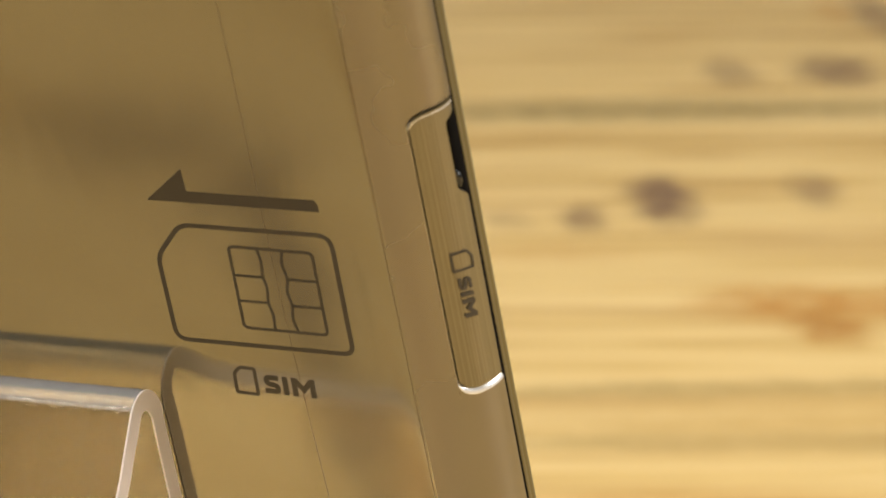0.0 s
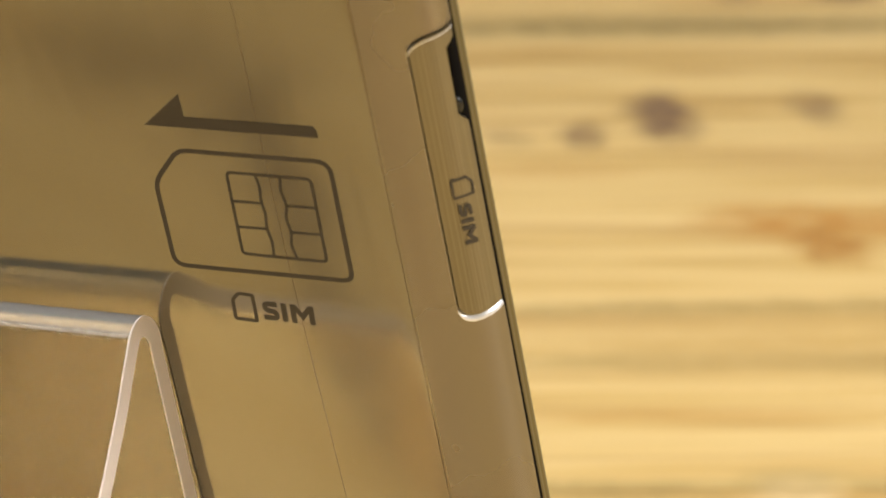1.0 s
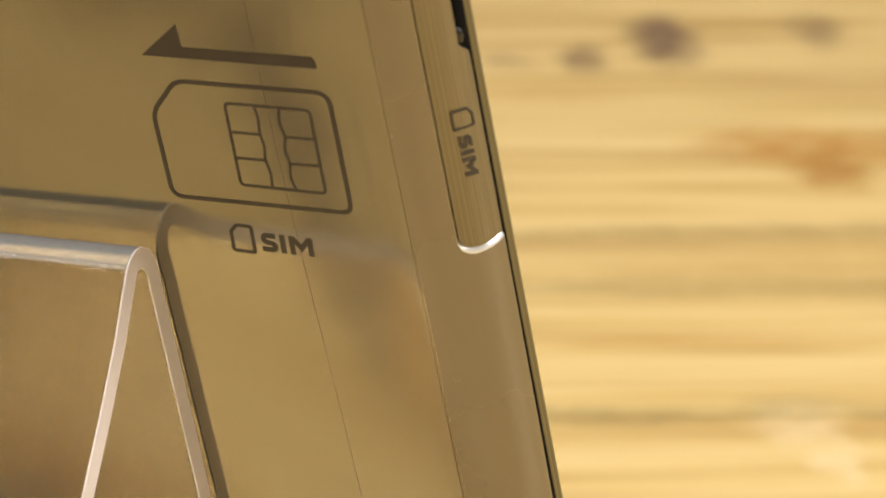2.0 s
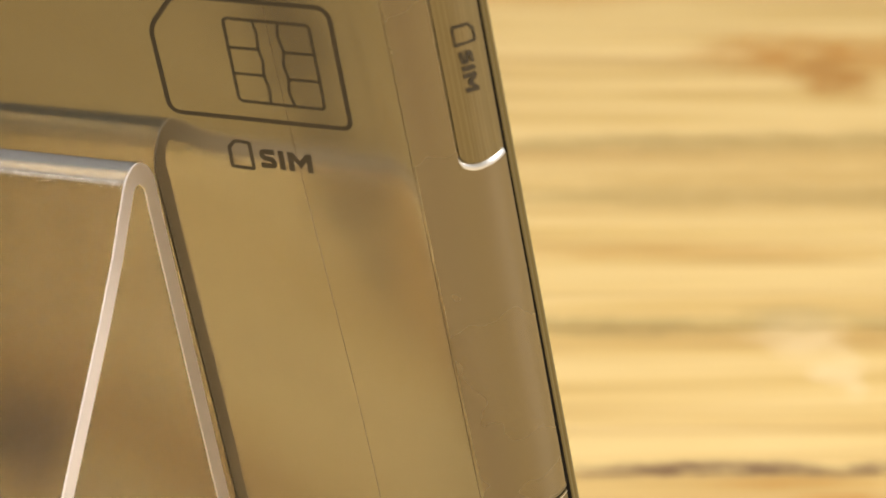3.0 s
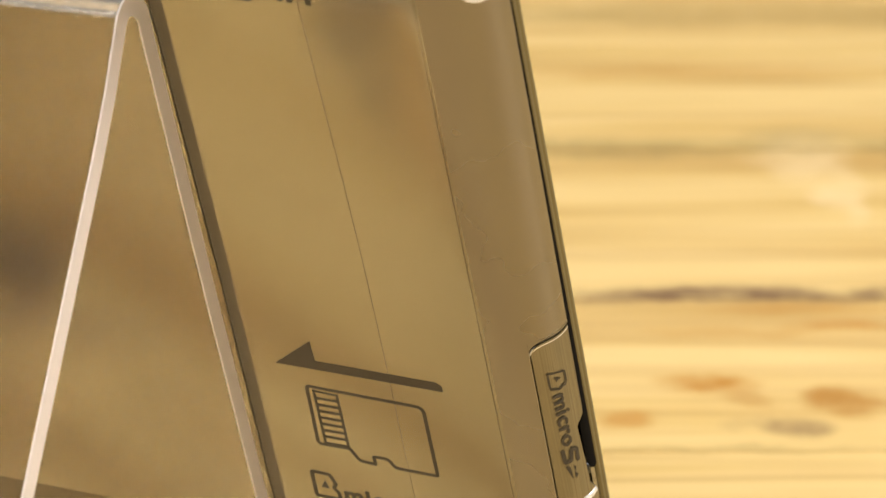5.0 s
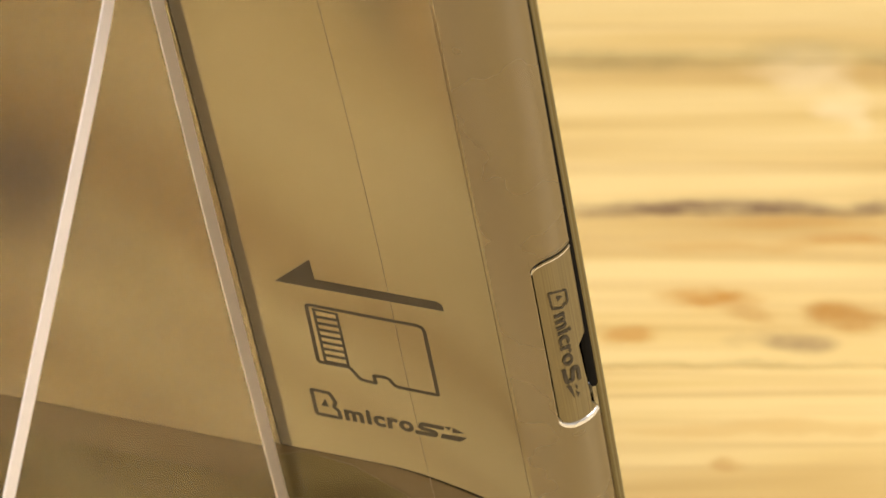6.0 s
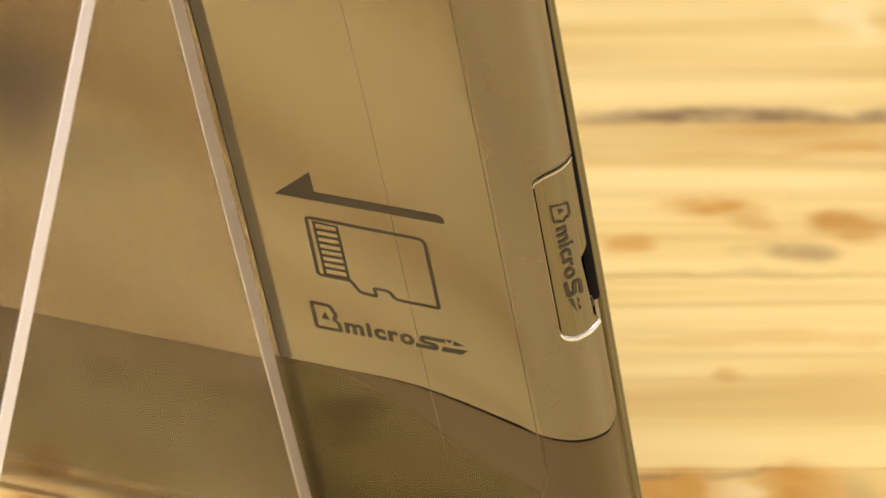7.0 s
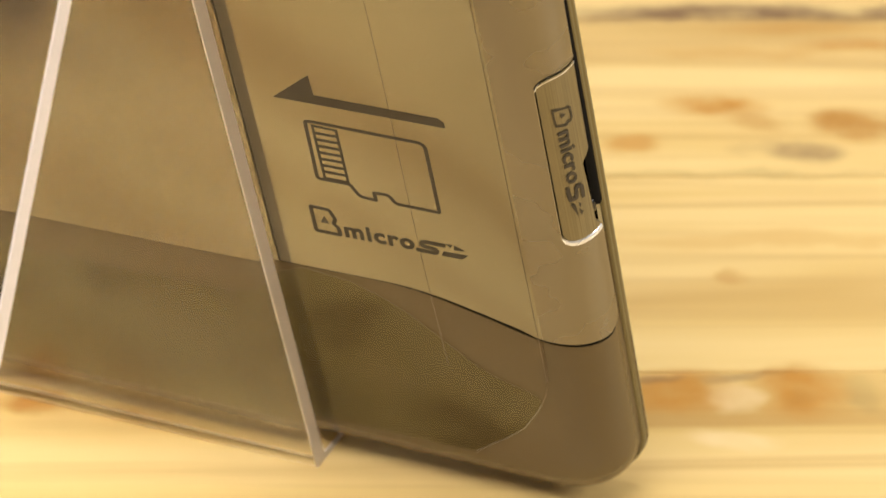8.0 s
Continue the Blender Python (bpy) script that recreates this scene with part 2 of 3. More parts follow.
def cling_film(name):
    """A clear tinted film: lets the surface under it show, a little darker, with a gloss of its own."""
    m, nt, b = material(name)
    nt.nodes.remove(b)
    clear = nt.nodes.new("ShaderNodeBsdfTransparent")
    gloss = node(nt, "ShaderNodeBsdfGlossy", Roughness=0.16)
    tc = nt.nodes.new("ShaderNodeTexCoord")
    n = node(nt, "ShaderNodeTexNoise", Scale=85.0, Detail=4.0, Distortion=0.5)
    nt.links.new(tc.outputs["Object"], n.inputs["Vector"])
    nt.links.new(ramp(nt, n.outputs[0], [(0.36, (0.68, 0.66, 0.56)), (0.50, (0.80, 0.81, 0.68)), (0.64, (0.87, 0.88, 0.76))]), clear.inputs[0])
    weight = node(nt, "ShaderNodeMapRange", From_Min=0.35, From_Max=0.7, To_Min=0.030, To_Max=0.045)
    nt.links.new(n.outputs[0], weight.inputs["Value"])
    mix = nt.nodes.new("ShaderNodeMixShader")
    nt.links.new(weight.outputs[0], mix.inputs[0])
    nt.links.new(clear.outputs[0], mix.inputs[1])
    nt.links.new(gloss.outputs[0], mix.inputs[2])
    nt.links.new(mix.outputs[0], nt.nodes["Material Output"].inputs[0])
    return m


FILM = cling_film("cling_film")
BRUSHED = brushed("brushed_metal")
ACRYLIC = acrylic("clear_acrylic", 1.0, 0.0)
HAZY = acrylic("heat_bent_acrylic", 0.80, 0.08)


# ------------------------------------------------------------------ mesh helpers
def mesh_object(name, bm, mat, parent=None, label="", smooth=True):
    me = bpy.data.meshes.new(name)
    bmesh.ops.recalc_face_normals(bm, faces=bm.faces)
    bm.to_mesh(me)
    bm.free()
    if smooth:
        me.shade_smooth()
    me.materials.append(mat)
    ob = new(name, me)
    if parent:
        ob.parent = parent
    if label:
        ob["label"] = label
    return ob


def part(name, bm, mat, parent, label="", smooth=True):
    return mesh_object(name, bm, mat, parent, label, smooth)


def box(bm, x0, x1, y0, y1, z0, z1, bevel=0.0):
    r = bmesh.ops.create_cube(bm, size=1.0)
    for v in r["verts"]:
        v.co = Vector((x0 if v.co.x < 0 else x1, y0 if v.co.y < 0 else y1, z0 if v.co.z < 0 else z1))
    if bevel:
        es = list({e for v in r["verts"] for e in v.link_edges})
        bmesh.ops.bevel(bm, geom=es, offset=bevel, segments=2, affect="EDGES")


# ------------------------------------------------------------------ room and table
def structure(name, x0, x1, y0, y1, z0, z1, mat):
    bm = bmesh.new()
    box(bm, x0, x1, y0, y1, z0, z1)
    ob = mesh_object(name, bm, mat, smooth=False)
    return tagged(ob, "plain matt studio surface", name.split("_")[0], kind="structure")


structure("floor", -2.5, 2.5, -2.0, 3.5, -0.85, -0.739, WALL)
structure("ceiling", -2.5, 2.5, -2.0, 3.5, 2.2, 2.3, WALL)
structure("wall_north", -2.5, 2.5, 3.5, 3.6, -0.75, 2.2, WALL)
structure("wall_south", -2.5, 2.5, -2.1, -2.0, -0.75, 2.2, WALL)
structure("wall_east", 2.5, 2.6, -2.0, 3.5, -0.75, 2.2, WALL)
structure("wall_west", -2.6, -2.5, -2.0, 3.5, -0.75, 2.2, WALL)

GAPS = [0.276, 0.346, 0.402, 0.459, 0.530, 0.592, 0.656, 0.748, 0.832, 0.918, 1.004]
while GAPS[-1] < 1.75:
    GAPS.append(GAPS[-1] + 0.086)
while GAPS[0] > -0.75:
    GAPS.insert(0, GAPS[0] - 0.062)

table = tagged(new("table"), "pale varnished pine plank tabletop with brown knots", "table")
table.location = (0, 0.5, -0.739)
bm = bmesh.new()
box(bm, -0.95, 0.95, -1.2, 1.2, 0.690, 0.712, 0.002)
part("underboard", bm, WOOD, table, smooth=False)
for sx in (-0.88, 0.88):
    for sy in (-1.1, 1.1):
        bm = bmesh.new()
        box(bm, sx - 0.035, sx + 0.035, sy - 0.035, sy + 0.035, 0.0, 0.690, 0.004)
        part("leg", bm, WOOD, table, smooth=False)
for y0, y1 in zip(GAPS[:-1], GAPS[1:]):
    bm = bmesh.new()
    box(bm, -0.95, 0.95, y0 + 0.00002 - 0.5, y1 - 0.00002 - 0.5, 0.7125, 0.740, 0.00025)
    part("plank", bm, WOOD, table, smooth=False)

# ------------------------------------------------------------------ tablet
# Local frame of the tablet's back: x along its lower edge, y up along the back, z out of the back. Millimetres below.
TABLET = pose(0.01905, 0.30634, 0.01710, 109.81, 0, -22.08)
A, B, THICK = 8.0, 5.5, 7.5
U0, U1, LEFT, R = -17.2, 162.0, -262.0, 10.0


def side_x(u):
    return 0.2 - 0.0318 * (u - 31.8)


def on_side(phi, u, out=0.0):
    """A point of the rounded right flank: phi 0 on the flat back, 90 at the seam."""
    p = radians(phi)
    nx, nz = math.sin(p) / A, math.cos(p) / B
    k = out / math.hypot(nx, nz)
    return Vector((side_x(u) - A + A * math.sin(p) + nx * k, u, -B * (1 - math.cos(p)) + nz * k)) / 1000


def seam_u(x):
    """Height of the seam between the metal cover and the bronze foot."""
    s = min(max((x + 26.0) / 27.0, 0.0), 1.0)
    return 20.9 - 6.2 * s * s * (3 - 2 * s)


tablet = tagged(new("tablet"), "champagne metal tablet seen from behind, leaning on a clear stand", "tablet")
tablet.matrix_world = TABLET

# metal back cover, proud of the bronze body below it
FLATS = [LEFT + 3, -200, -120, -80, -60, -50, -44, -40, -36, -32, -28, -25, -22, -19, -17, -15, -13, -11, -10]
bm = bmesh.new()
SLOTS = [(31.2, 58.0), (103.2, 137.1)]
LOW_ROWS = [0, 0.02, 0.08, 0.25, 0.55, 1.0]
HIGH_ROWS = [28, 31.2, 34, 40, 46, 52, 58.0, 66, 75, 85, 95, 103.2, 107, 113, 119, 125, 131, 137.1, 145, 152, 160]
PHIS = [0, 6, 12, 18, 24, 30, 35, 39, 44, 50, 56, 62, 68, 74, 80, 85, 88, 90]
cols = []
for j in range(len(FLATS) + len(PHIS)):
    col = []
    flat = j < len(FLATS)
    phi = 0 if flat else PHIS[j - len(FLATS)]
    x_at = FLATS[j] if flat else on_side(phi, 20).x * 1000
    low = seam_u(x_at)
    if phi > 66:
        low += 2.6 * (1 - math.sqrt(max(0.0, 1 - ((phi - 66) / 24.0) ** 2)))
    for u in [low + (24.0 - low) * s for s in LOW_ROWS] + HIGH_ROWS:
        if flat:
            x = FLATS[j]
            edge = side_x(u) - A
            x = LEFT + 3 + (x - LEFT - 3) * (edge - LEFT - 3) / (-8.5 - LEFT - 3) if x > -40 else x
            col.append((bm.verts.new((min(x, edge - 0.02 * (len(FLATS) - j)) / 1000, u / 1000, 0.00025)), u, phi))
        else:
            col.append((bm.verts.new(on_side(phi, u, 0.25)), u, phi))
    cols.append(col)
for a, c in zip(cols[:-1], cols[1:]):
    for i in range(len(a) - 1):
        um = (a[i][1] + a[i + 1][1]) / 2
        if a[i][2] >= 39 and any(lo < um < hi for lo, hi in SLOTS):
            continue
        bm.faces.new((a[i][0], c[i][0], c[i + 1][0], a[i + 1][0]))
bmesh.ops.delete(bm, geom=[v for v in bm.verts if not v.link_faces], context="VERTS")
rim_edges = [e for e in bm.edges if e.is_boundary]
for e in rim_edges:
    e.smooth = False
ext = bmesh.ops.extrude_edge_only(bm, edges=rim_edges)
for v in [g for g in ext["geom"] if isinstance(g, bmesh.types.BMVert)]:
    v.co.z -= 0.0006
    if v.co.x > side_x(v.co.y * 1000) / 1000 - 0.0045:
        v.co.x -= 0.0004
cover_back = part("back_cover", bm, GOLD, tablet, "champagne metal back cover")
cover_back.data.materials.append(GOLD_BARE)
for f2 in cover_back.data.polygons:
    c2 = f2.center * 1000
    if c2.x > side_x(c2.y) - 7.4:
        f2.material_index = 1


bm = bmesh.new()
pairs = []
for j in range(len(FLATS) + len(PHIS)):
    flat = j < len(FLATS)
    phi = 0 if flat else PHIS[j - len(FLATS)]
    x_at = FLATS[j] if flat else on_side(phi, 20).x * 1000
    if flat and x_at > side_x(20) - A:
        continue
    low = seam_u(x_at)
    width = 0.28 + 0.3 * min(max((x_at + 14.0) / 12.0, 0.0), 1.0)
    if phi > 66:
        low += 2.6 * (1 - math.sqrt(max(0.0, 1 - ((phi - 66) / 24.0) ** 2)))
    pairs.append([bm.verts.new(Vector((x_at, low + d, 0.12)) / 1000 if flat else on_side(phi, low + d, 0.12)) for d in (0.3, -width)])
for a, c in zip(pairs[:-1], pairs[1:]):
    bm.faces.new((a[0], a[1], c[1], c[0]))
part("seam", bm, BLACK, tablet, "fine dark seam under the metal cover")


def outline(inset, top):
    """Half outline of the body: down the right flank, round the corner, along the foot."""
    pts = []
    xr = side_x(U0 + R)
    for i in range(9):
        u = top + (U0 + R - top) * i / 8
        pts.append((side_x(u) - inset, u))
    pts.insert(8, (side_x(15.5) - inset, 15.5)) if pts[7][1] > 15.5 else None
    r = R - inset
    for i in range(1, 13):
        a = radians(90 * i / 12)
        pts.append((xr - R + r * math.cos(a), U0 + R - r * math.sin(a)))
    for i in range(1, 9):
        x = xr - R + (LEFT - xr + R) * (i / 8) ** 1.5
        pts.append((x, U0 + inset + 0.022 * min(xr - R - x, 90.0)))
    return pts


bm = bmesh.new()
loops = []
for phi in PHIS:
    p = radians(phi)
    loops.append([bm.verts.new((x / 1000, u / 1000, -B * (1 - math.cos(p)) / 1000)) for x, u in outline(A * (1 - math.sin(p)), 30.0)])
for a, c in zip(loops[:-1], loops[1:]):
    for i in range(len(a) - 1):
        bm.faces.new((a[i], a[i + 1], c[i + 1], c[i]))
skirt = [bm.verts.new((v.co.x + (0.0003 if v.co.x > -0.008 else 0), v.co.y, -0.0064)) for v in loops[-1]]
for i in range(len(skirt) - 1):
    bm.faces.new((loops[-1][i], loops[-1][i + 1], skirt[i + 1], skirt[i]))
lap = [bm.verts.new((v.co.x + (0.00042 * min(max((0.0150 - v.co.y) / 0.004, 0), 1) if v.co.x > -0.008 else 0), v.co.y, -0.0071)) for v in skirt]
for i in range(len(skirt) - 1):
    bm.faces.new((skirt[i], skirt[i + 1], lap[i + 1], lap[i]))
corner = bm.verts.new((LEFT / 1000, 0.030, 0))
inner = loops[0]
mid = bm.verts.new((-0.070, 0.016, 0))
for i in range(len(inner) - 1):
    bm.faces.new((mid, inner[i], inner[i + 1]))
bm.faces.new((mid, inner[-1], corner))
bm.faces.new((mid, corner, inner[0]))
part("lower_body", bm, BROWN, tablet, "glossy bronze plastic lower body")

# dark gap and screen side rim
def band(name, profile, mat, label, top):
    b2 = bmesh.new()
    ls = []
    for inset, depth in profile:
        wide = 0.25 if name == "gap" else 0.32
        run = [(x, u) for x, u in outline(inset, top) if name != "gap" or u > 15.4]
        ls.append([b2.verts.new(((x + wide * min(max((115 - u) / 80, 0), 1) * (1 if x > -8 else 0)) / 1000, u / 1000, -depth / 1000)) for x, u in run])
    for a, c in zip(ls[:-1], ls[1:]):
        for i in range(len(a) - 1):
            b2.faces.new((a[i], a[i + 1], c[i + 1], c[i]))
    return part(name, b2, mat, tablet, label)


band("gap", [(0.6, 5.1), (-0.14, 5.5), (-0.14, 6.4)], BLACK, "black seam round the body", U1)
band("rim", [(0.3, 6.10), (-0.14, 6.12), (-0.20, 6.22), (-0.21, 6.6), (-0.19, 6.7), (-0.30, 6.86), (-0.34, 7.2), (-0.24, 7.6), (0.05, 7.85), (0.8, 7.95)], RIM, "olive bronze screen rim", U1)
bm = bmesh.new()
pts = outline(0.7, U1)
front = [bm.verts.new((x / 1000, u / 1000, -0.0076)) for x, u in pts] + [bm.verts.new((LEFT / 1000, U1 / 1000, -0.0076))]
bm.faces.new(front)
r = bmesh.ops.extrude_face_region(bm, geom=bm.faces[:])
for v in [g for g in r["geom"] if isinstance(g, bmesh.types.BMVert)]:
    v.co.z += 0.0024
part("screen", bm, GLASS_FRONT, tablet, "dark glass front")

# ------------------------------------------------------------------ card slots
def slot_patch(name, rows, left, right, out, mat, label, walls=0.0, steps=9):
    """A strip of the flank: for each height a run from left(u) to right(u), lifted by out(u)."""
    b2 = bmesh.new()
    grid = []
    for u in rows:
        lo, hi = left(u), right(u)
        grid.append([b2.verts.new(on_side(lo + (hi - lo) * k / steps, u, out(u))) for k in range(steps + 1)])
    for a, c in zip(grid[:-1], grid[1:]):
        for k in range(steps):
            b2.faces.new((a[k], a[k + 1], c[k + 1], c[k]))
    if walls:
        border = [e for e in b2.edges if e.is_boundary]
        for e in border:
            e.smooth = False
        ring = bmesh.ops.extrude_edge_only(b2, edges=border)
        for v in [g for g in ring["geom"] if isinstance(g, bmesh.types.BMVert)]:
            v.co += Vector((-walls * 0.7, 0, -walls * 0.7)) / 1000
    return part(name, b2, mat, tablet, label)


def steps_between(a, b, n):
    return [a + (b - a) * i / n for i in range(n + 1)]


def blend(u, a, b):
    s = min(max((u - a) / (b - a), 0.0), 1.0)
    return s * s * (3 - 2 * s)


def make_slot(lo, hi, notch, cover_label):
    slot_patch("slot", steps_between(lo - 0.4, hi + 0.4, 12), lambda u: 37.5, lambda u: 89.5, lambda u: -0.75, BLACK, "black card slot recess")
    c0, c1 = lo + 0.95, hi - 0.55

    def bow(phi, r):
        """How far the rounded left corners pull the ends of the cover in."""
        q = min(max((57.0 - phi) / 18.0, 0.0), 1.0)
        return r * (1 - math.sqrt(max(0.0, 1 - q * q)))

    def left(u):
        d = min((u - c0) / 1.6, (c1 - u) / 1.3)
        return 40.4 if d >= 1 else 40.4 + 16.6 * (1 - math.sqrt(max(0.0, 1 - (1 - max(d, 0.0)) ** 2)))

    rows = sorted(set(steps_between(c0, c0 + 1.6, 12) + steps_between(c0 + 1.6, c1 - 1.3, 90) + steps_between(c1 - 1.3, c1, 12)))
    cover = slot_patch("slot_cover", rows, left, notch, lambda u: 0.2, BRUSHED, cover_label, 0.5, 12)

    def ring(name, lines, mat, label):
        """A strip across the flank between curves of height over phi, each with its lift."""
        b2 = bmesh.new()
        grid = [[b2.verts.new(on_side(phi, f(phi), out)) for f, out in lines] for phi in steps_between(39.1, 89.7, 26)]
        for a, c in zip(grid[:-1], grid[1:]):
            for k in range(len(lines) - 1):
                b2.faces.new((a[k], a[k + 1], c[k + 1], c[k]))
        return part(name, b2, mat, tablet, label)

    low = lambda off: (lambda phi: c0 + bow(phi, 1.6) + off)
    high = lambda off: (lambda phi: c1 - bow(phi, 1.3) + off)
    ring("chamfer", [(low(-0.10), -0.10), (low(-0.30), 0.10), (low(-0.55), 0.22), (low(-0.76), 0.27)], CHROME, "bright polished chamfer")
    # the upper edge faces down: its shade is painted black
    ring("shaded_recess_edge", [(high(0.02), -0.1), (high(0.36), 0.24), (high(0.40), 0.27)], BLACK, "upper edge of the recess, its shade painted black")
    ring("chamfer", [(high(-0.36), 0.212), (high(-0.12), 0.18), (high(-0.02), 0.02)], CHROME, "bright polished chamfer")
    # flat pale strip, a painted highlight along the left edge of the recess
    slot_patch("edge_glint", steps_between(lo + 1.6, hi - 1.2, 24), lambda u: 38.45, lambda u: 38.9, lambda u: 0.262, LIP, "pale strip painted as the glint on the recess edge", steps=2)
    ring("corner_fill", [(low(-0.74), 0.262), (lambda phi: lo - 0.05, 0.262)], GOLD_BARE, "champagne metal corner")
    ring("corner_fill", [(high(0.38), 0.262), (lambda phi: hi + 0.05, 0.262)], GOLD_BARE, "champagne metal corner")
    return cover


sim_cover = make_slot(103.2, 137.1, lambda u: 88.6 - 14.0 * blend(u, 125.4, 127.2) * (1 - blend(u, 134.5, 135.3)), "brushed champagne SIM slot cover")
sd_cover = make_slot(31.2, 58.0, lambda u: 88.8 - (14.5 - 0.5 * max(0.0, 43.0 - u)) * blend(u, 31.6, 33.7) * (1 - blend(u, 43.0, 44.3)), "brushed champagne memory card slot cover")
for u0, u1 in ((126.4, 128.6), (34.0, 36.2)):
    bm = bmesh.new()
    bmesh.ops.create_uvsphere(bm, u_segments=16, v_segments=10, radius=1.0)
    c = on_side(84, (u0 + u1) / 2, -0.45)
    for v in bm.verts:
        v.co = Vector((v.co.x * 0.00055, v.co.y * (u1 - u0) * 0.0005, v.co.z * 0.00055)) + c
    part("latch", bm, STEEL, tablet, "small dark metal latch")

# ------------------------------------------------------------------ film and print on the back
def film_x(u):
    if u >= 7.5:
        return -6.72 - 0.0288 * (u - 7.5)
    s = (7.5 - u) / 17.9
    return -6.72 - 10.9 * s ** 1.6



def ribbon(bm2, pts, width, closed=False, z=0.270, place=None):
    """A flat printed stroke of even width along pts, in millimetres."""
    p = [Vector(q) for q in pts]
    n = len(p)
    rows = []
    for i in range(n):
        a = p[i] - p[i - 1] if closed or i else p[1] - p[0]
        c = p[(i + 1) % n] - p[i] if closed or i < n - 1 else p[-1] - p[-2]
        t = (a.normalized() + c.normalized()).normalized()
        k = min(1 / max(0.3, t.dot(a.normalized())), 1.6) * width / 2
        o = Vector((-t.y, t.x)) * k
        rows.append([bm2.verts.new(place(q) if place else (q.x / 1000, q.y / 1000, z / 1000)) for q in (p[i] + o, p[i] - o)])
    for i in range(n if closed else n - 1):
        a, c = rows[i], rows[(i + 1) % n]
        bm2.faces.new((a[0], a[1], c[1], c[0]))


def rounded(pts, radius, closed=True):
    """Rounds the corners of a polyline; radius is one number or one for each corner."""
    out = []
    n = len(pts)
    for i in range(n):
        r = radius[i] if isinstance(radius, (list, tuple)) else radius
        p = Vector(pts[i])
        if r == 0 or (not closed and i in (0, n - 1)):
            out.append(p)
            continue
        a, c = (Vector(pts[i - 1]) - p), (Vector(pts[(i + 1) % n]) - p)
        ra, rc = min(r, a.length * 0.45), min(r, c.length * 0.45)
        q0, q1 = p + a.normalized() * ra, p + c.normalized() * rc
        for k in range(6):
            s = k / 5
            out.append(q0 * (1 - s) ** 2 + p * 2 * s * (1 - s) + q1 * s * s)
    return out


def filled(bm2, pts, z=0.270, place=None):
    f = bm2.faces.new([bm2.verts.new(place(Vector(q)) if place else (q[0] / 1000, q[1] / 1000, z / 1000)) for q in pts])
    bmesh.ops.triangulate(bm2, faces=[f])


def lettering(text, origin, across, rise, bold, place=None, z=0.270, spread=1.0):
    """Mesh of a word fitted to a parallelogram, in millimetres."""
    cu = bpy.data.curves.new(text, "FONT")
    cu.body, cu.offset, cu.resolution_u, cu.space_character = text, bold, 3, spread
    tmp = new("lettering", cu)
    dg = bpy.context.evaluated_depsgraph_get()
    me = bpy.data.meshes.new_from_object(tmp.evaluated_get(dg))
    bpy.data.objects.remove(tmp)
    b2 = bmesh.new()
    b2.from_mesh(me)
    xs, ys = [v.co.x for v in b2.verts], [v.co.y for v in b2.verts]
    x0, x1, y0, y1 = min(xs), max(xs), min(ys), max(ys)
    o, a, r = Vector(origin), Vector(across), Vector(rise)
    for v in b2.verts:
        q = o + a * ((v.co.x - x0) / (x1 - x0)) + r * ((v.co.y - y0) / (y1 - y0))
        v.co = place(q) if place else Vector((q.x / 1000, q.y / 1000, z / 1000))
    return b2


def sim_word(origin, across, rise, place=None, z=0.270):
    """The word SIM in heavy square strokes on a parallelogram."""
    o, a, r = Vector(origin), Vector(across), Vector(rise)
    b2 = bmesh.new()

    def at(q):
        w = o + a * q.x + r * q.y
        return place(w) if place else (w.x / 1000, w.y / 1000, z / 1000)

    k = 2.35 / 5.85
    to = lambda q: at(Vector((q.x, q.y / k)))
    h = k
    for pts in (rounded([(0.285, h - 0.05), (0.05, h - 0.05), (0.05, h * 0.52), (0.255, h * 0.46), (0.255, 0.05), (0.0, 0.05)], 0.075, False),
                [(0.415, 0.0), (0.415, h)]):
        ribbon(b2, pts, 0.105, place=to)
    for pts in ([(0.54, 0), (0.645, 0), (0.645, h), (0.54, h)], [(0.895, 0), (1.0, 0), (1.0, h), (0.895, h)],
                [(0.645, h), (0.645, h * 0.58), (0.77, h * 0.18), (0.77, h * 0.60)], [(0.895, h), (0.77, h * 0.60), (0.77, h * 0.18), (0.895, h * 0.58)]):
        filled(b2, pts, place=to)
    return b2


def printed(name, bm2, label=""):
    ob = part(name, bm2, INK, tablet, label or "dark printed mark", smooth=False)
    return ob


# SIM marks
bm = bmesh.new()
filled(bm, [(-35.65, 125.5), (-31.0, 129.6), (-30.9, 126.9), (-16.75, 127.08), (-16.45, 126.6), (-16.38, 125.72)])
printed("arrow", bm, "dark printed arrow")
bm = bmesh.new()
ribbon(bm, rounded([(-35.85, 118.6), (-32.55, 122.75), (-15.7, 122.95), (-15.5, 108.5), (-35.75, 108.25)], [1.2, 1.2, 1.6, 1.2, 1.4]), 0.52, True)
printed("card_outline", bm, "dark printed card outline with one cut corner")
bm = bmesh.new()
ribbon(bm, rounded([(-27.45, 120.6), (-18.1, 120.68), (-18.03, 110.63), (-27.5, 110.59)], 0.6), 0.34, True)
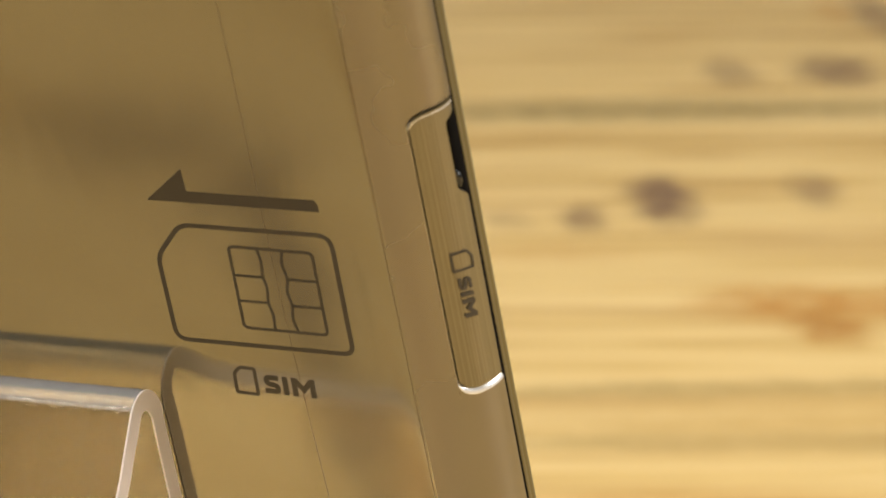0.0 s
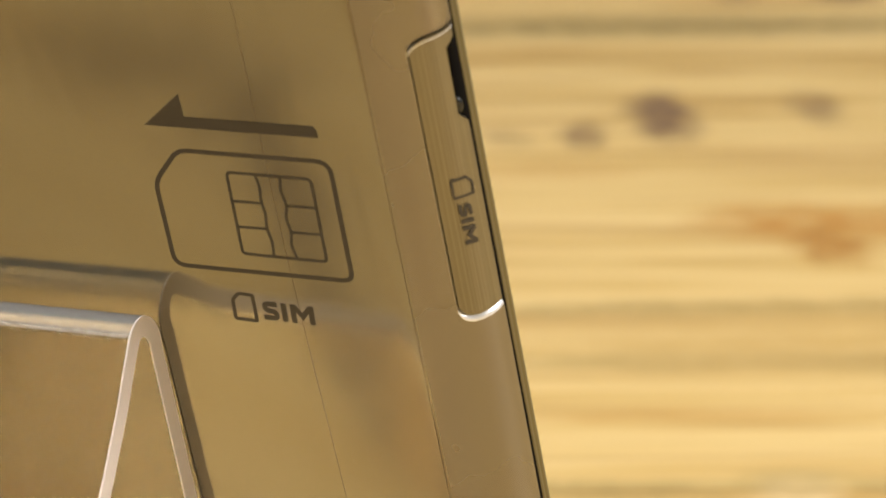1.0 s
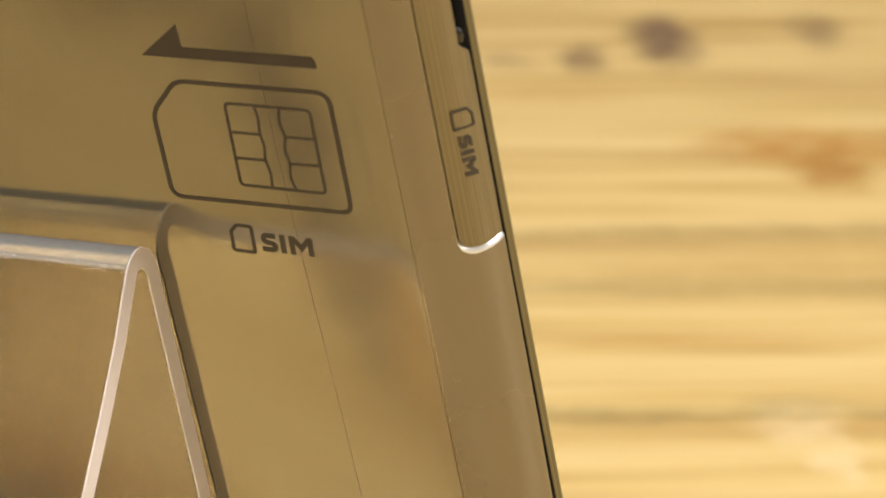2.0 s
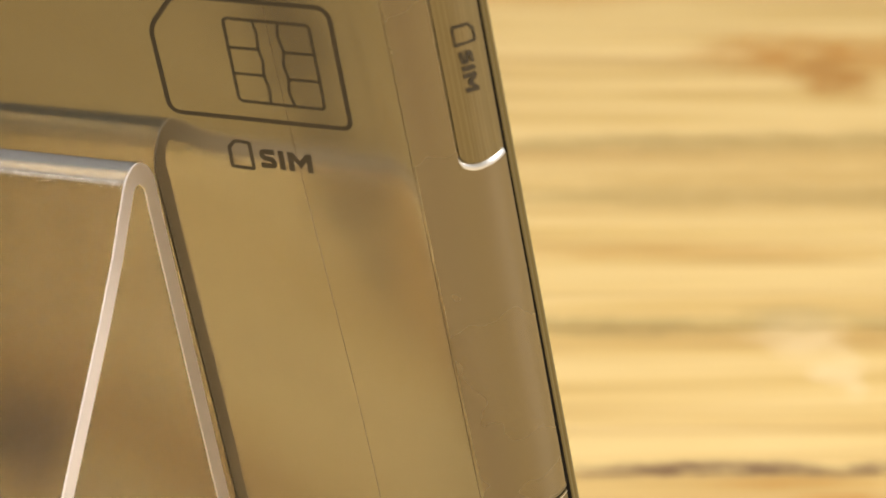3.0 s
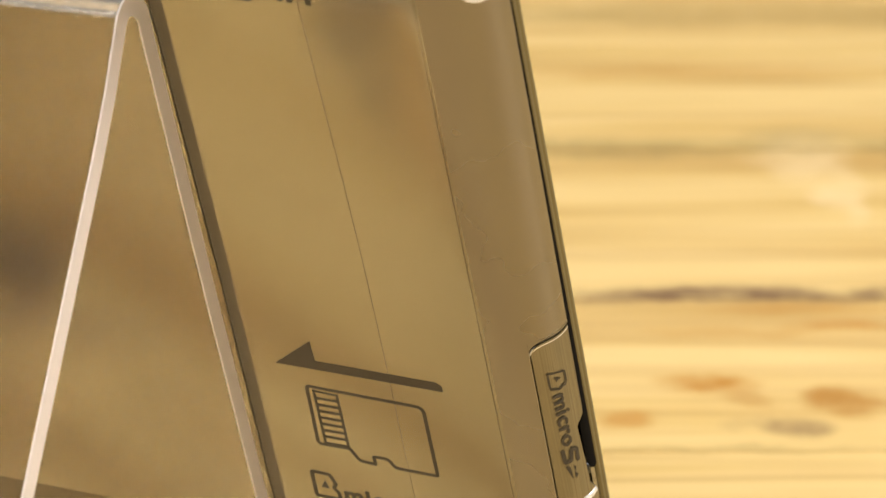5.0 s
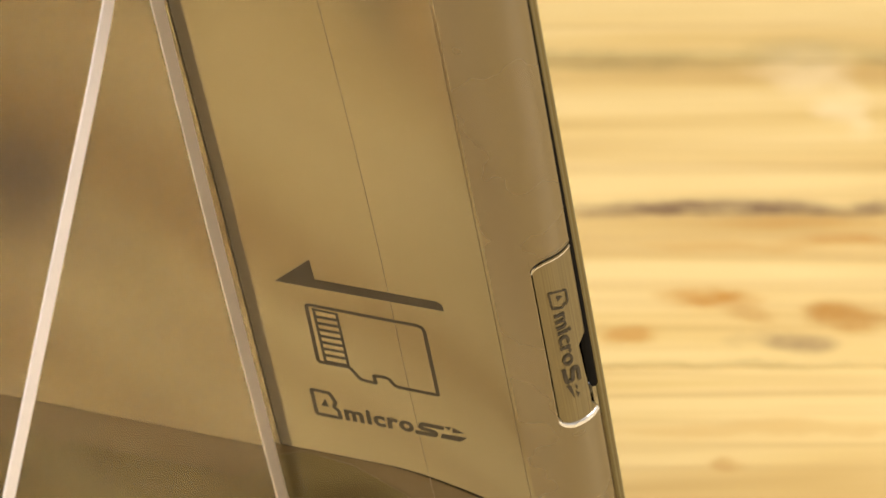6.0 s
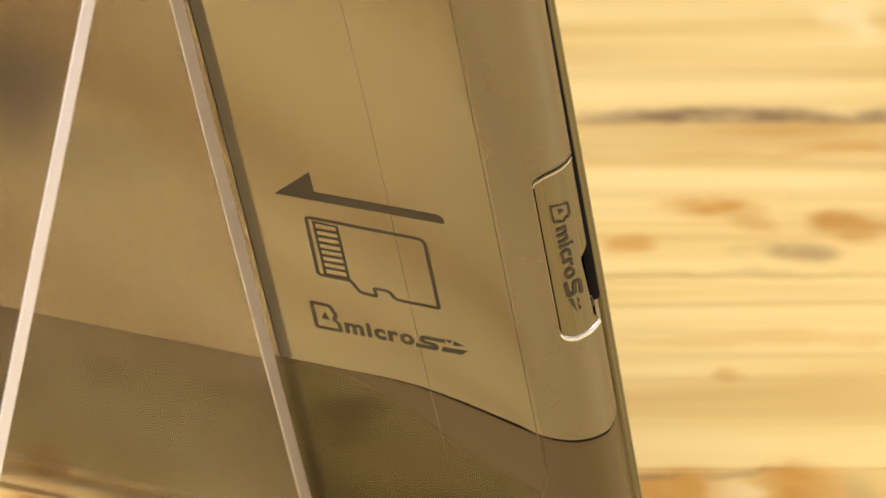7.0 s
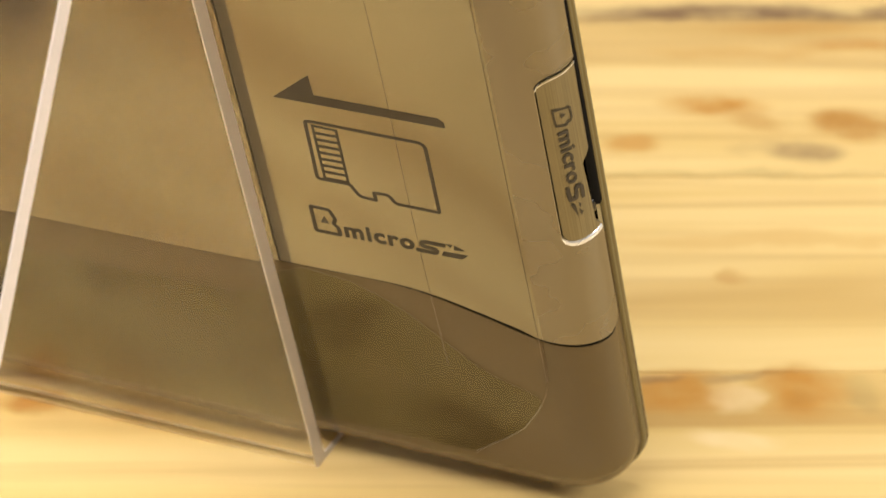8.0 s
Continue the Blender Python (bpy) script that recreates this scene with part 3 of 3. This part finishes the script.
for pts in ([(-24.25, 120.6), (-23.98, 119.1), (-24.18, 117.3), (-23.9, 115.8), (-24.16, 114.1), (-23.8, 112.5), (-23.96, 110.7)],
            [(-21.45, 120.6), (-21.75, 119.0), (-21.35, 117.2), (-21.75, 115.6), (-21.4, 113.9), (-21.72, 112.3), (-21.3, 110.6)],
            [(-27.5, 117.1), (-24.2, 117.15)], [(-27.5, 113.95), (-24.15, 114.0)], [(-21.35, 117.15), (-18.1, 117.2)], [(-21.4, 113.9), (-18.1, 113.96)]):
    ribbon(bm, rounded(pts, 0.5, False), 0.30, z=0.276)
printed("chip", bm, "dark printed chip contacts")
bm = bmesh.new()
ribbon(bm, rounded([(-29.85, 104.5), (-29.05, 105.35), (-27.45, 105.3), (-27.5, 102.0), (-29.95, 102.05)], 0.2), 0.40, True)
printed("card_icon", bm)
printed("lettering", sim_word((-26.55, 102.35), (5.85, -0.05), (0.05, 2.35)), "dark printed word SIM")

# memory card marks
bm = bmesh.new()
filled(bm, [(-34.45, 49.5), (-29.45, 53.95), (-29.3, 50.9), (-14.7, 50.75), (-14.05, 50.3), (-13.95, 49.4)])
printed("arrow", bm, "dark printed arrow")
bm = bmesh.new()
ribbon(bm, rounded([(-31.15, 46.5), (-16.85, 46.25), (-16.62, 35.15), (-21.9, 35.25), (-22.6, 36.5), (-24.4, 36.45), (-24.35, 35.2), (-26.3, 35.35), (-27.25, 37.1), (-31.25, 37.1)],
                   [0.5, 1.0, 0.3, 0.5, 0.5, 0.15, 0.15, 0.4, 0.3, 0.5]), 0.46, True)
printed("card_outline", bm, "dark printed memory card outline")
bm = bmesh.new()
ribbon(bm, [(-30.35, 45.9), (-27.5, 45.75), (-27.4, 37.4), (-30.3, 37.4)], 0.34, True)
printed("contact_frame", bm)
for i in range(1, 8):
    bm = bmesh.new()
    y = 45.8 - 8.35 * i / 8
    ribbon(bm, [(-30.3, y), (-27.45, y)], 0.40, z=0.276)
    printed("contact_bar", bm)
bm = bmesh.new()
ribbon(bm, rounded([(-33.05, 32.0), (-30.75, 31.9), (-30.2, 30.4), (-30.6, 29.6), (-30.05, 29.05), (-29.95, 27.8), (-33.05, 27.85)], 0.25), 0.50, True)
filled(bm, [(-31.55, 30.75), (-32.2, 29.45), (-31.15, 29.42)])
printed("card_icon", bm)
printed("lettering", lettering("micro", (-29.35, 27.65), (8.75, 0.05), (0.0, 2.5), 0.038, spread=1.14), "dark printed word micro")
bm = bmesh.new()
ribbon(bm, rounded([(-16.7, 29.55), (-19.5, 29.55), (-19.75, 28.8), (-17.9, 28.55), (-18.0, 27.95), (-20.5, 27.95)], 0.35, False), 0.62)
filled(bm, [(-17.35, 27.75), (-17.1, 28.5), (-14.0, 28.6), (-14.9, 27.75)], z=0.276)
filled(bm, [(-16.6, 29.9), (-15.8, 29.9), (-16.1, 29.35)], z=0.276)
filled(bm, [(-15.6, 29.9), (-14.3, 29.3), (-15.7, 29.1)], z=0.276)
printed("card_mark", bm, "dark printed slanted mark")


# marks on the slot covers, read from top to bottom
def on_cover(q):
    return on_side(q.x, q.y, 0.31)


def cover_mark(name, bm2, cover, label):
    bmesh.ops.subdivide_edges(bm2, edges=[e for e in bm2.edges if e.calc_length() > 0.0009], cuts=1)
    return part(name, bm2, INK, cover, label, smooth=False)


def cover_ribbon(bm2, pts, width, closed):
    """Strokes drawn in square millimetres and then laid on the flank, 7 degrees to the millimetre."""
    ribbon(bm2, pts, width, closed, place=lambda q: on_cover(Vector((q.x * 7.6, q.y))))


bm = bmesh.new()
cover_ribbon(bm, rounded([(7.05, 120.35), (9.1, 120.15), (9.9, 119.2), (9.85, 118.0), (7.05, 118.3)], 0.15), 0.30, True)
cover_mark("card_icon", bm, sim_cover, "dark printed card icon")
cover_mark("lettering", sim_word((55.5, 117.4), (0.6, -4.75), (13.3, -0.25), place=on_cover), sim_cover, "dark printed word SIM")
bm = bmesh.new()
cover_ribbon(bm, rounded([(6.75, 52.75), (9.2, 52.2), (9.25, 50.6), (8.9, 50.2), (8.6, 50.35), (8.2, 49.95), (6.85, 50.4)], 0.12), 0.26, True)
filled(bm, [(8.5 * 7.6, 51.6), (7.6 * 7.6, 51.9), (7.7 * 7.6, 51.2)], place=on_cover)
cover_mark("card_icon", bm, sd_cover, "dark printed card icon")
cover_mark("lettering", lettering("micro", (52.0, 49.3), (0.6, -8.1), (15.8, 0.0), 0.022, place=on_cover, spread=1.05), sd_cover, "dark printed word micro")
bm = bmesh.new()
cover_ribbon(bm, rounded([(8.85, 38.3), (8.9, 40.2), (8.05, 40.5), (7.85, 38.8), (6.95, 38.8), (6.85, 40.8)], 0.25, False), 0.56, False)
for pts in ([(52.0, 38.2), (57.0, 38.0), (58.5, 35.7)], [(60.5, 37.9), (63.5, 37.7), (62.0, 37.0)], [(60.5, 36.9), (64.5, 36.4), (61.5, 35.8)]):
    filled(bm, pts, place=on_cover)
cover_mark("card_mark", bm, sd_cover, "dark printed slanted mark")

# creases of the film
for width, xs in ((0.07, lambda u: film_x(u)), (0.055, lambda u: -19.0 - 0.0292 * u - 0.25 * math.sin(u * 0.07))):
    bm = bmesh.new()
    ribbon(bm, [(xs(u), u) for u in steps_between(7.5, 158.0, 40)], width, z=0.266)
    part("film_crease", bm, CREASE, tablet, "fine dark crease of the film", smooth=False)

# the film on the lower body: clinging below an arched front, lifted near the seam
FRONT = [(-262.0, 14.2), (-120.0, 14.2), (-46.0, 14.2), (-43.0, 15.5), (-40.0, 18.6), (-36.0, 20.3), (-30.0, 19.4), (-26.5, 17.7), (-23.5, 15.7), (-20.7, 13.2),
         (-18.0, 10.5), (-15.6, 8.2), (-13.6, 6.9), (-11.7, 6.1), (-9.8, 5.4), (-8.3, 4.7)]
CORNER = [(-7.9, 3.4), (-8.7, 1.6), (-9.6, 0.0), (-10.8, -2.2), (-13.0, -4.6), (-15.7, -7.0), (-18.0, -9.2)]
bm = bmesh.new()
filled(bm, FRONT + CORNER + [(-262.0, -7.0)], z=0.12)
part("film", bm, FILM, tablet, "clear film clinging to the bronze lower body", smooth=False)
bm = bmesh.new()
ribbon(bm, CORNER, 0.06, z=0.135)
part("film_edge", bm, LIP, tablet, "pale cut edge of the film", smooth=False)
bm = bmesh.new()
ribbon(bm, [(-6.75, 14.8), (-6.6, 11.5), (-6.75, 8.0), (-7.2, 5.4), (-7.9, 3.4)], 0.09, z=0.04)
ribbon(bm, [q for q in FRONT if q[0] > -200], 0.05, z=0.13)
part("film_crease", bm, CREASE, tablet, "fine dark crease of the film", smooth=False)

# ------------------------------------------------------------------ stand
STAND_RIGHT, STAND_LEFT = -39.4, -126.0
T_ = 2.25


def offset_line(line, d):
    out = []
    for i, p in enumerate(line):
        a = (line[i] - line[i - 1]).normalized() if i else (line[1] - line[0]).normalized()
        c = (line[i + 1] - line[i]).normalized() if i + 1 < len(line) else a
        t = (a + c).normalized()
        k = 1 / max(0.4, t.dot(a))
        out.append(p + Vector((-t.y, t.x)) * d * k)
    return out


# centre line in (depth behind the tablet's back, height), from the lip to the foot of the strut
line = [Vector((8.0, -19.3)), Vector((-3.1, -14.7)), Vector((-3.85, -13.4)), Vector((-3.9, 21.9)), Vector((-3.95, 61.5)), Vector((-3.5, 98.6))]
c0, r0 = Vector((-6.05, 99.9)), 2.7
for a in range(10, 121, 10):
    line.append(c0 + Vector((r0 * math.cos(radians(a)), r0 * 1.35 * math.sin(radians(a)))))
line += [Vector((-8.6, 101.87)), Vector((-9.9, 100.6)), Vector((-12.5, 97.9)), Vector((-18.0, 93.1)), Vector((-50.8, 66.7)), Vector((-105.6, 22.7))]
# the sheet lies a hair behind the tablet
line = [Vector((p.x + 1.8, p.y - 2.1 + 0.72 * (p.y + 15) / 118)) for p in line]
stand = tagged(new("display_stand"), "clear bent acrylic easel stand holding the tablet on the planks", "display stand")
stand.matrix_world = TABLET
up_side, low_side = offset_line(line, T_ / 2), offset_line(line, -T_ / 2)


def bent_sheet(name, x0, x1, mat, label):
    b2 = bmesh.new()
    rings = []
    for x in (x0, x1):
        rings.append([[b2.verts.new((x / 1000, (p.y + (STAND_RIGHT - x) * (0.020 - 0.038 * (p.y + 17) / 120)) / 1000, -p.x / 1000)) for p in s] for s in (up_side, low_side)])
    (a, c), (e, f) = rings
    for i in range(len(line) - 1):
        b2.faces.new((a[i], a[i + 1], e[i + 1], e[i]))
        b2.faces.new((c[i], c[i + 1], f[i + 1], f[i]))
        b2.faces.new((a[i], a[i + 1], c[i + 1], c[i]))
        b2.faces.new((e[i], e[i + 1], f[i + 1], f[i]))
    for i in (0, -1):
        b2.faces.new((a[i], c[i], f[i], e[i]))
    ob = part(name, b2, mat, stand, label)
    ob.data.set_sharp_from_angle(angle=radians(35))
    if mat == ACRYLIC:
        ob.data.materials.append(HAZY)
        ob.data.materials.append(EDGE)
        for f2 in ob.data.polygons:
            c2 = f2.center * 1000
            if c2.y + 0.018 * (c2.x - STAND_RIGHT) > 100.7 and f2.normal.x ** 2 < 0.5:
                f2.material_index = 1
            # lower fold: milky colour stands in for the light gathered in the bend
            elif -19.2 < c2.y - 0.02 * (STAND_RIGHT - c2.x) < -14.4 and c2.z > -0.2 and f2.normal.x ** 2 < 0.5:
                f2.material_index = 2
    return ob


# clear all through: the light passes the sheet
sheet = bent_sheet("sheet", STAND_LEFT, STAND_RIGHT - 0.25, ACRYLIC, "clear acrylic sheet")
edge = bent_sheet("cut_edge", STAND_RIGHT - 0.2, STAND_RIGHT, EDGE, "milky cut edge of the sheet")
sheet.visible_shadow = False
edge.visible_shadow = False
